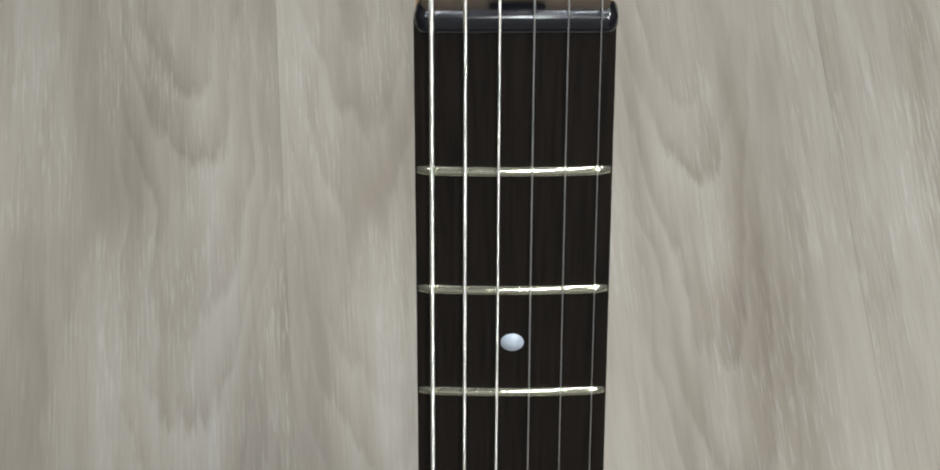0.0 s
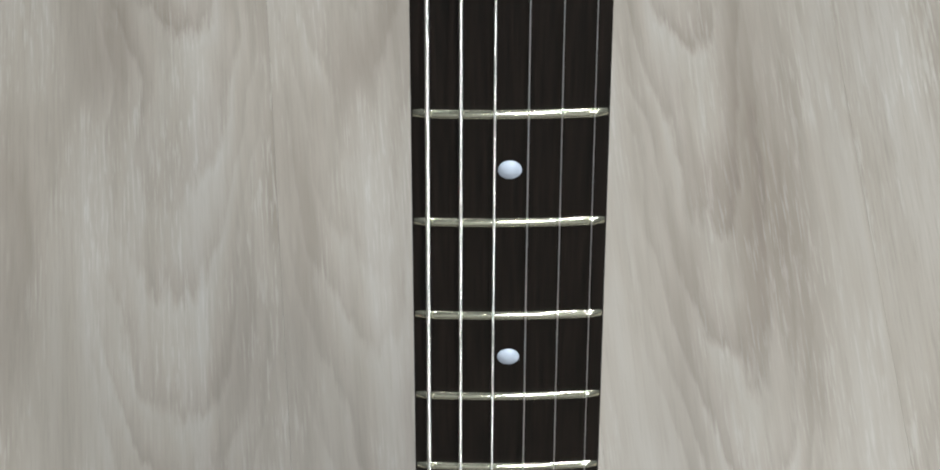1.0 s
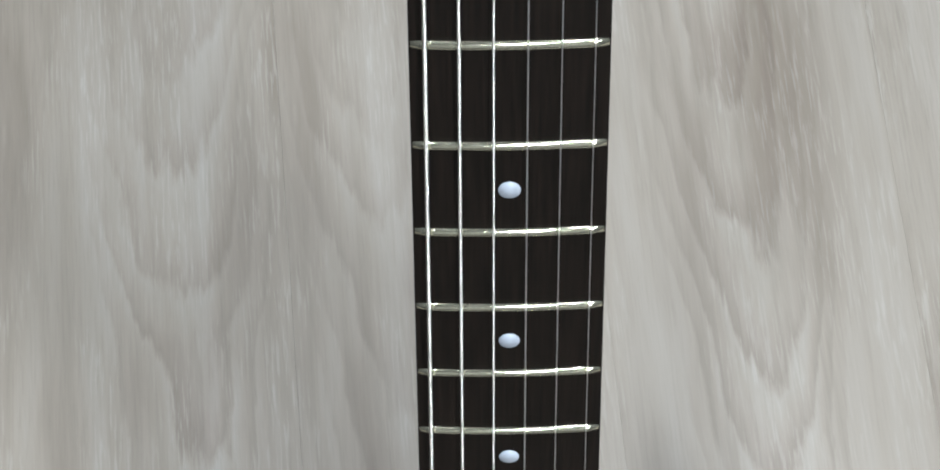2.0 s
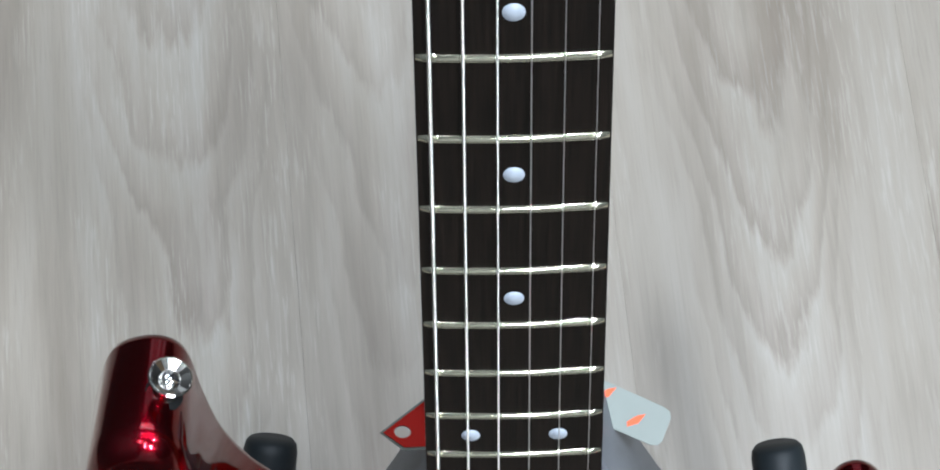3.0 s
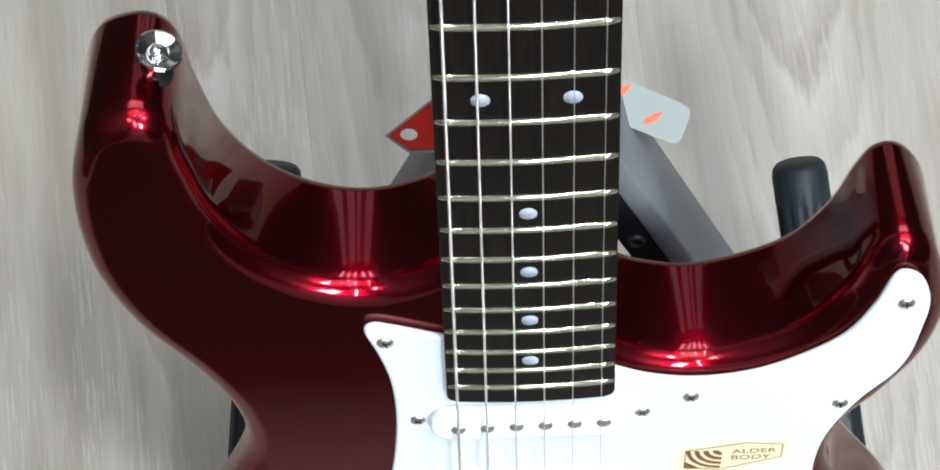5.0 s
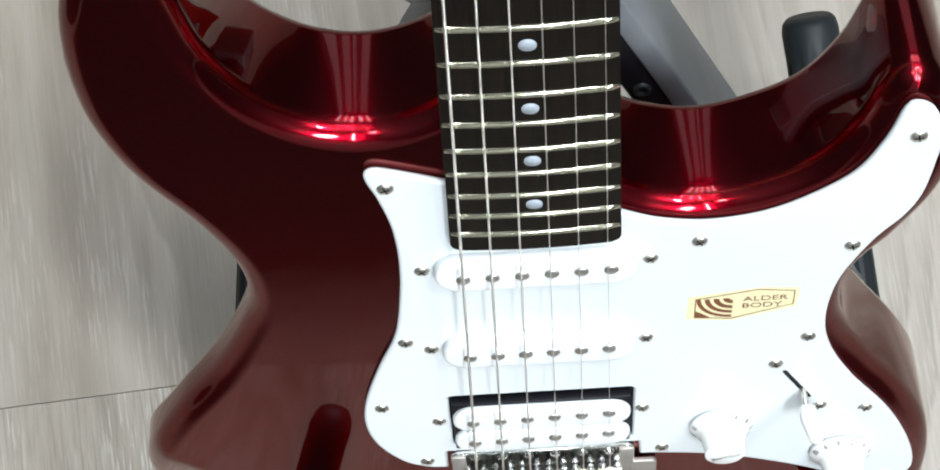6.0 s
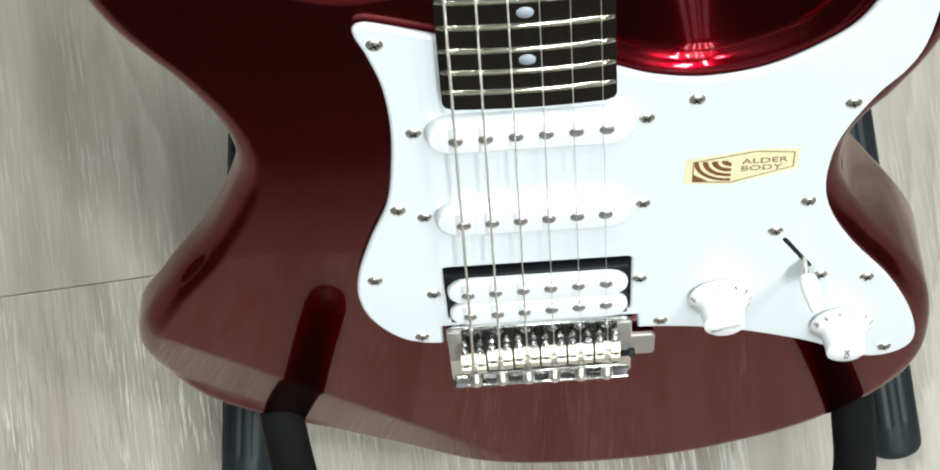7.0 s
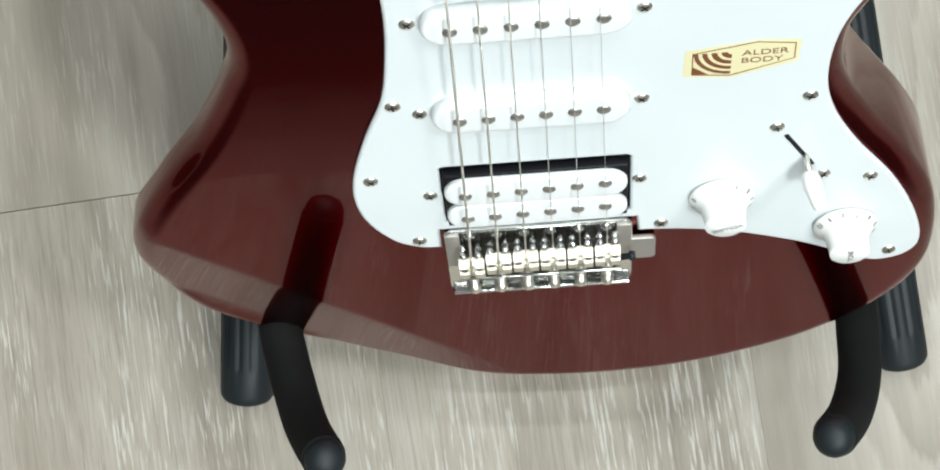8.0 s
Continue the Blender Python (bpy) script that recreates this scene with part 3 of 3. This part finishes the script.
def saddle_mesh():
    """Cast saddle: a raised block with a sloping nose on each side of the string's groove, and a lower tail."""
    bm = bmesh.new()
    for x0, x1, top in ((-0.0049, -0.0011, 0.0), (-0.0013, 0.0013, -0.0014), (0.0011, 0.0049, 0.0)):
        side = [(0.0004, 0.0018), (0.0004, 0.0026 + top), (-0.0026, 0.0050 + top), (-0.0054, 0.0048 + top), (-0.0062, 0.0032 + top), (-0.0072, 0.0032 + top), (-0.0079, 0.0045 + top), (-0.0126, 0.0042 + top), (-0.0132, 0.0018)]
        rows = [[bm.verts.new((x, y, z)) for y, z in side] for x in (x0, x1)]
        bm.faces.new(rows[0])
        bm.faces.new(rows[1])
        for k in range(9):
            bm.faces.new((rows[0][k], rows[0][(k + 1) % 9], rows[1][(k + 1) % 9], rows[1][k]))
    bmesh.ops.bevel(bm, geom=bm.edges[:], offset=0.0003, segments=2, affect="EDGES")
    return mesh_of("saddle", bm, SADDLE_METAL, False)


SADDLE = saddle_mesh()
GRUB = mesh_of("height_screw", lathe([(0.0002, -0.0048), (0.0007, -0.0036), (0.0013, -0.0028), (0.0013, -0.0008), (0.0010, -0.0006), (0.0010, -0.0002), (0.0014, 0.0), (0.0014, 0.0026), (0, 0.0026)], 14), CHROME)
SOCKET = mesh_of("screw_socket", lathe([(0.0011, -0.0004), (0.0011, 0.0002), (0.0008, 0.0003), (0.0007, 0.00005), (0, 0.00005)], 14), DARK_STEEL)
RODS = mesh_of("intonation_screw", tube([(0, 0.006, 0), (0, -0.0030, 0), (0, -0.0031, 0), (0, -0.0074, 0), (0, -0.0078, 0)], [0.0012, 0.0012, 0.0024, 0.0024, 0.0019], 14), NICKEL)
spring = [(0.0019 * math.cos(k * 0.9), 0.006 - k * 0.00013, 0.0019 * math.sin(k * 0.9)) for k in range(55)]
SPRING = mesh_of("spring", tube(spring, [0.00032] * len(spring), 6), NICKEL)
MOUNT = mesh_of("mounting_screw", lathe([(0.0028, 0), (0.0027, 0.0008), (0.0016, 0.0015), (0, 0.0017)], 16), CHROME)
for k, back in enumerate((0.0030, 0.0006, 0.0, 0.0001, 0.0, -0.0003)):
    x = -0.0277 + k * 0.01066
    y = -0.6398 - back
    s = part("saddle", SADDLE, SADDLE_METAL, bridge, m=pose(x, y, 0))
    for dx in (-0.0030, 0.0030):
        part("height_screw", GRUB, CHROME, s, m=pose(dx, 0.0016, 0.0))
        part("screw_socket", SOCKET, DARK_STEEL, s, m=pose(dx, -0.0042, 0.0048))
    part("intonation_screw", RODS, NICKEL, bridge, m=pose(x, -0.6660, -0.0010))
    part("spring", SPRING, NICKEL, bridge, m=pose(x, -0.6660, -0.0010))
    part("mounting_screw", MOUNT, CHROME, bridge, m=pose(x, -0.6352, -0.0040) @ Matrix.Scale(0.8, 4))


# knobs, switch, sticker
def knob(x, y, word, turn, first):
    k = part("knob", lathe([(0.0105, -0.0050), (0.0105, -0.0040), (0.0123, -0.0039), (0.0125, -0.0034), (0.0122, -0.0027), (0.0102, -0.0009), (0.0092, 0.0002), (0.0086, 0.0020), (0.0075, 0.0086), (0.0073, 0.0094), (0.0068, 0.0099), (0.0, 0.0100)], 72), KNOB_WHITE, guitar, "white control knob with a numbered skirt", m=pose(x, y + 0.0006, 0))
    ribs = bmesh.new()
    for j in range(48):
        a = 2 * math.pi * j / 48
        bmesh.ops.create_cube(ribs, size=1, matrix=Matrix.Translation((0.0074 * math.cos(a), 0.0074 * math.sin(a), 0.0084)) @ pose(0, 0, 0, 0, 0, math.degrees(a)) @ Matrix.Diagonal((0.0006, 0.0005, 0.0018, 1)))
    part("ribs", ribs, KNOB_WHITE, k, smooth=False)
    for j in range(0, 11):
        a = radians(first - 28.5 * (10 - j))
        m = Matrix.Translation((0.01135 * math.cos(a), 0.01135 * math.sin(a), -0.00156)) @ pose(0, 0, 0, 0, 0, math.degrees(a) + 90) @ pose(0, 0, 0, 43)
        part("numeral", lettering(str(j), 0.0030, INK), INK, k, m=m)
    part("lettering", lettering(word, 0.0031, INK), INK, k, m=pose(0.0004, -0.0006, 0.01005, 0, 0, turn))
    return k


knob(0.0696, -0.6186, "VOLUME", 200, 92)
knob(0.1190, -0.6470, "TONE", 95, 158)
way = math.degrees(math.atan2(-0.0205, 0.0108))
slot = [(0.5 * (0.0910 + 0.1025) + dx * math.cos(radians(way)) - dy * math.sin(radians(way)), 0.5 * (-0.5790 - 0.6005) + dx * math.sin(radians(way)) + dy * math.cos(radians(way))) for dx, dy in rounded(-0.0125, -0.0009, 0.0125, 0.0009, 0.0008)]
switch = part("pickup_selector", plate("pickup_selector", [slot], GUARD_TOP - 0.0002, GUARD_TOP + 0.00015, CAVITY), CAVITY, guitar, "five way switch with white tip")
part("lever", tube([(0.0992, -0.5935, -0.005), (0.1003, -0.5968, 0.0035)], [0.0011, 0.0011], 10), NICKEL, switch)
part("tip", tube([(0.1003, -0.5965, 0.0012), (0.1003, -0.5966, 0.0017), (0.1009, -0.5975, 0.0060), (0.1022, -0.5990, 0.0122), (0.1026, -0.5995, 0.0148), (0.1028, -0.5998, 0.0156)], [0.0022, 0.0032, 0.0036, 0.0029, 0.0024, 0.0010], 20), KNOB_WHITE, switch, "white plastic tip")
screw(87.4, -573.0, switch, 15)
screw(107.0, -608.0, switch, 65)

film = mm([(52.3, -536.3), (52.7, -521.3), (78, -517.0), (92, -518.5), (91.4, -531.2), (68.3, -538.8)])
sticker = part("sticker", plate("sticker", [film], GUARD_TOP + 0.00003, GUARD_TOP + 0.00010, FILM), FILM, guitar, "pale yellow sticker with brown print")
hexagon = mm([(55.2, -535.7), (55.2, -522.9), (77.1, -518.1), (90.2, -520.2), (90.3, -529.4), (68.6, -537.5)])
inner = mm([(55.6, -535.2), (55.6, -523.3), (77.1, -518.6), (89.8, -520.6), (89.9, -529.2), (68.5, -537.0)])
part("border", plate("border", [hexagon, inner], GUARD_TOP + 0.00010, GUARD_TOP + 0.00014, BROWN), BROWN, sticker)
for r0, r1 in ((1.2, 3.2), (4.4, 6.2), (7.4, 9.0), (10.2, 11.6)):
    arc = [(68.6 - 0.0 - r * math.cos(a) * 1.12, -523.2 - r * math.sin(a) * 1.12) for r, rng_a in ((r0, range(0, 11)), (r1, range(10, -1, -1))) for a in (radians(9 * j) for j in rng_a)]
    part("printed_arc", plate("printed_arc", [mm(arc)], GUARD_TOP + 0.00010, GUARD_TOP + 0.00014, BROWN), BROWN, sticker)
part("printed_corner", plate("printed_corner", [mm([(55.6, -535.2), (55.6, -531), (58.2, -533.2), (61, -535.8)])], GUARD_TOP + 0.00010, GUARD_TOP + 0.00014, BROWN), BROWN, sticker)
part("lettering", lettering("ALDER", 0.0044, BROWN), BROWN, sticker, m=pose(0.0800, -0.5245, GUARD_TOP + 0.00014) @ Matrix.Diagonal((1.2, 1, 1, 1)))
part("lettering", lettering("BODY", 0.0044, BROWN), BROWN, sticker, m=pose(0.0790, -0.5290, GUARD_TOP + 0.00014) @ Matrix.Diagonal((1.2, 1, 1, 1)))

# strap button on the upper horn
button = part("strap_button", lathe([(0.0045, 0), (0.0036, 0.002), (0.0030, 0.005), (0.0034, 0.0075), (0.0058, 0.0095), (0.0069, 0.0106), (0.0070, 0.0113), (0.0066, 0.0117), (0.0062, 0.0117), (0.0030, 0.0102), (0.0, 0.0101)], 18), POLISHED, body, "chrome strap button", False, m=pose(-0.1068, -0.3308, -0.0290, -84, 6, -19))
cap_screw = part("button_screw", lathe([(0.0030, 0.0100), (0.0030, 0.0106), (0.0024, 0.0113), (0.0012, 0.0117), (0, 0.0118)], 24), CHROME, button)
part("cross_slot", SLOT, CAVITY, cap_screw, m=pose(0, 0, 0.0110, 0, 0, 30) @ Matrix.Scale(0.8, 4))
part("felt_washer", lathe([(0.0060, -0.0005), (0.0062, 0.0003), (0.0058, 0.0012), (0.0, 0.0012)], 28), FOAM, button)

# ---- stand ----
stand = thing("guitar_stand", Matrix(), "black folding steel guitar stand with padded arms", "guitar stand")


def flat_leg(start, d, length, black=False):
    """A flat steel leg in the plane of the guitar's back."""
    d = Vector((*d, 0)).normalized()
    side = Vector((-d.y, d.x, 0))
    m = LEAN @ Matrix.Translation(Vector(start) + d * length / 2) @ Matrix(((side.x, d.x, 0, 0), (side.y, d.y, 0, 0), (0, 0, 1, 0), (0, 0, 0, 1)))
    leg = part("leg", bevelled_box(0.009, length, 0.038, (0, 0, 0), 0.0012), STEEL, stand, m=m)
    if black:
        part("inner_channel", bevelled_box(0.012, length - 0.02, 0.034, (-0.0106, -0.01, 0.001), 0.001), CAVITY, leg)
        part("bolt", lathe([(0.0036, 0), (0.0033, 0.0012), (0.002, 0.0016), (0.0018, 0.0008), (0, 0.0008)], 18), RUBBER, leg, m=pose(-0.0106, -length / 2 + 0.095, 0.018))
    else:
        part("rivet", lathe([(0.0035, 0), (0.003, 0.001), (0, 0.0014)], 16), STEEL, leg, m=pose(0, -length / 2 + 0.11, 0.019))


flat_leg((0.0130, -0.418, -0.106), (0.416, -0.909), 0.33, True)
flat_leg((-0.0215, -0.466, -0.108), (-0.42, -0.907), 0.20)
part("hinge", bevelled_box(0.036, 0.026, 0.030, (0, 0, 0), 0.003), STEEL, stand, m=LEAN @ pose(0.008, -0.432, -0.108))


def ridged(points, r):
    """A rubber sleeve with shallow grooves along it and a rounded end."""
    bm = bmesh.new()
    a, b = Vector(points[0]), Vector(points[1])
    d = (b - a).normalized()
    side = d.orthogonal().normalized()
    up = d.cross(side)
    n, length = 72, (b - a).length
    rings = []
    for s, k in ((0, 0.80), (0.0008, 0.90), (0.0025, 0.98), (0.005, 1.0), (0.018, 1.0), (0.020, 1.0), (length - 0.020, 1.0), (length - 0.018, 1.0), (length - 0.006, 1.0), (length - 0.002, 0.94), (length, 0.80)):
        groove = 0.02 <= s <= length - 0.02
        ring = []
        for j in range(n):
            q = 2 * math.pi * j / n
            rr = r * k * (0.91 if groove and j % 6 in (0, 1) else 1.0)
            ring.append(bm.verts.new(a + d * s + rr * (math.cos(q) * side + math.sin(q) * up)))
        rings.append(ring)
    for p, q in zip(rings, rings[1:]):
        for j in range(n):
            bm.faces.new((p[j], p[(j + 1) % n], q[(j + 1) % n], q[j]))
    bm.faces.new(rings[0])
    bm.faces.new(rings[-1])
    return bm


part("foot", ridged([(-0.1340, -0.0480, 0.0150), (-0.1125, 0.2060, 0.1350)], 0.0130), RUBBER, stand, "ridged black rubber foot sleeve")
part("foot", ridged([(0.1855, -0.0430, 0.0150), (0.1315, 0.2080, 0.1350)], 0.0130), RUBBER, stand, "ridged black rubber foot sleeve")


def yoke(points, ball, r=0.0095):
    line = smooth_line(points, 8)
    a = part("arm", tube(line, [r] * len(line), 24), FOAM, stand, "black foam padded arm")
    d = Vector(ball[1]).normalized()
    cap = lathe([(r * 0.94, -0.004), (r * 0.95, 0), (r * 0.92, 0.004), (r * 0.75, 0.0075), (r * 0.4, 0.0095), (0, 0.0100)], 28)
    part("end_cap", cap, RUBBER, a, "smooth black rubber end cap", m=Matrix.Translation(ball[0]) @ d.to_track_quat("Z", "Y").to_matrix().to_4x4())


yoke([(-0.125, 0.080, 0.080), (-0.117, 0.030, 0.095), (-0.1115, -0.013, 0.105), (-0.1055, -0.041, 0.117), (-0.0985, -0.063, 0.135), (-0.0907, -0.0760, 0.156)], ((-0.0907, -0.0760, 0.155), (0.20, -0.18, 1)))
yoke([(0.160, 0.080, 0.080), (0.150, 0.030, 0.092), (0.146, -0.020, 0.100), (0.143, -0.048, 0.113), (0.134, -0.066, 0.132), (0.1225, -0.0755, 0.152)], ((0.1225, -0.0755, 0.151), (-0.25, -0.15, 1)))

# ---- tags behind the neck ----
def card(name, pts, z, mat, label, holes=()):
    me = plate(name, [pts, *holes], z - 0.0003, z + 0.0003, mat, 0.0001)
    return tagged(new(name, me), label, "tag")


red_hole = [(-0.0524 + 0.0032 * math.cos(2 * math.pi * k / 20), 0.1727 + 0.0024 * math.sin(2 * math.pi * k / 20)) for k in range(20)]
red_tag = card("price_tag", [(-0.0598, 0.1722), (-0.0515, 0.1666), (-0.0200, 0.1686), (-0.0200, 0.2000), (-0.0432, 0.1856)], 0.325, CARD_RED, "red card hang tag with a punched hole, behind the neck", [red_hole])
part("backing", plate("backing", [[(-0.0612, 0.1722), (-0.0517, 0.1655), (-0.0200, 0.1676), (-0.0200, 0.2012), (-0.0436, 0.1865)], red_hole], 0.3238, 0.3244, GREY_CARD), GREY_CARD, red_tag, "dark olive backing card")
white_tag = card("label_card", [(0.0100, 0.2010), (0.0480, 0.1845), (0.0508, 0.1826), (0.0512, 0.1800), (0.0478, 0.1710), (0.0460, 0.1692), (0.0430, 0.1693), (0.0080, 0.1840)], 0.3262, CARD_WHITE, "pale grey card label with orange marks, behind the neck")
for x, y in ((0.0375, 0.1787), (0.0262, 0.1890)):
    mark = [(x + a * 0.0042 * math.cos(0.45) - b * 0.0014 * math.sin(0.45), y + a * 0.0042 * math.sin(0.45) + b * 0.0014 * math.cos(0.45)) for a, b in ((-1, -0.6), (0.1, -1), (1.1, 0.4), (0.3, 1), (-0.8, 0.7))]
    part("printed_mark", plate("printed_mark", [mark], 0.3266, 0.32675, ORANGE), ORANGE, white_tag)


# ---- floor planks ----
FLOOR_TURN = 6.2      # degrees that the boards run askew of the stand
AREA = (-0.799, 1.299, -2.69, 3.49)
PLANKS = {}
prints = random.Random(11)


def plank_mesh(length):
    if length not in PLANKS:
        PLANKS[length] = mesh_of("plank", bevelled_box(BOARD_W - 0.00008, length - 0.0004, 0.004, (0, 0, -0.002), 0.00004, 1), BOARD, False)
    return PLANKS[length]


def clipped_plank(m, length):
    """A plank cut off along the walls, or None outside them."""
    bm = bevelled_box(BOARD_W - 0.00008, length - 0.0004, 0.004, (0, 0, -0.002), 0, 1)
    back_m = m.inverted()
    for co, no in (((AREA[0], 0, 0), (1, 0, 0)), ((AREA[1], 0, 0), (-1, 0, 0)), ((0, AREA[2], 0), (0, 1, 0)), ((0, AREA[3], 0), (0, -1, 0))):
        cut = bmesh.ops.bisect_plane(bm, geom=bm.verts[:] + bm.edges[:] + bm.faces[:], plane_co=back_m @ Vector(co), plane_no=back_m.to_3x3() @ Vector(no), clear_inner=True)
        rim = [e for e in cut["geom_cut"] if isinstance(e, bmesh.types.BMEdge)]
        if rim:
            bmesh.ops.edgeloop_fill(bm, edges=rim)
    if not bm.faces:
        bm.free()
        return None
    return mesh_of("plank", bm, BOARD, False)


for column in range(-10, 13):
    u = SEAM_U + column * BOARD_W
    offset = {-1: 0.31, 0: 0.0, 1: 0.03, 2: -0.42}.get(column, ((column * 37) % 11) / 11 * BOARD_L)
    for row in range(-4, 5):
        v = SEAM_V + offset + (row + 0.5) * BOARD_L
        m = pose(0, 0, 0, 0, 0, FLOOR_TURN) @ pose(u, v, 0)
        look_of = {(0, 0): (0.65, 0.74, 0.30, 0.0), (2, 0): (0.47, 0.76, 0.22, 0.03), (1, 0): (0.30, 0.5, 0.25, 0.0), (1, -1): (0.60, 0.7, 0.80, 0.3), (0, -1): (0.42, 0.6, 0.80, 0.02)}.get((column, row))
        if look_of is None:
            look_of = (prints.uniform(0.3, 0.7), prints.uniform(0.4, 0.9), prints.uniform(0.3, 0.8), prints.uniform(0, 0.5))
        ends = [m @ Vector((sx * BOARD_W / 2, sy * BOARD_L / 2, 0)) for sx in (-1, 1) for sy in (-1, 1)]
        whole = all(AREA[0] < p.x < AREA[1] and AREA[2] < p.y < AREA[3] for p in ends)
        me = plank_mesh(BOARD_L) if whole else clipped_plank(m, BOARD_L)
        if me:
            part("plank", me, BOARD, ground, m=m).color = look_of
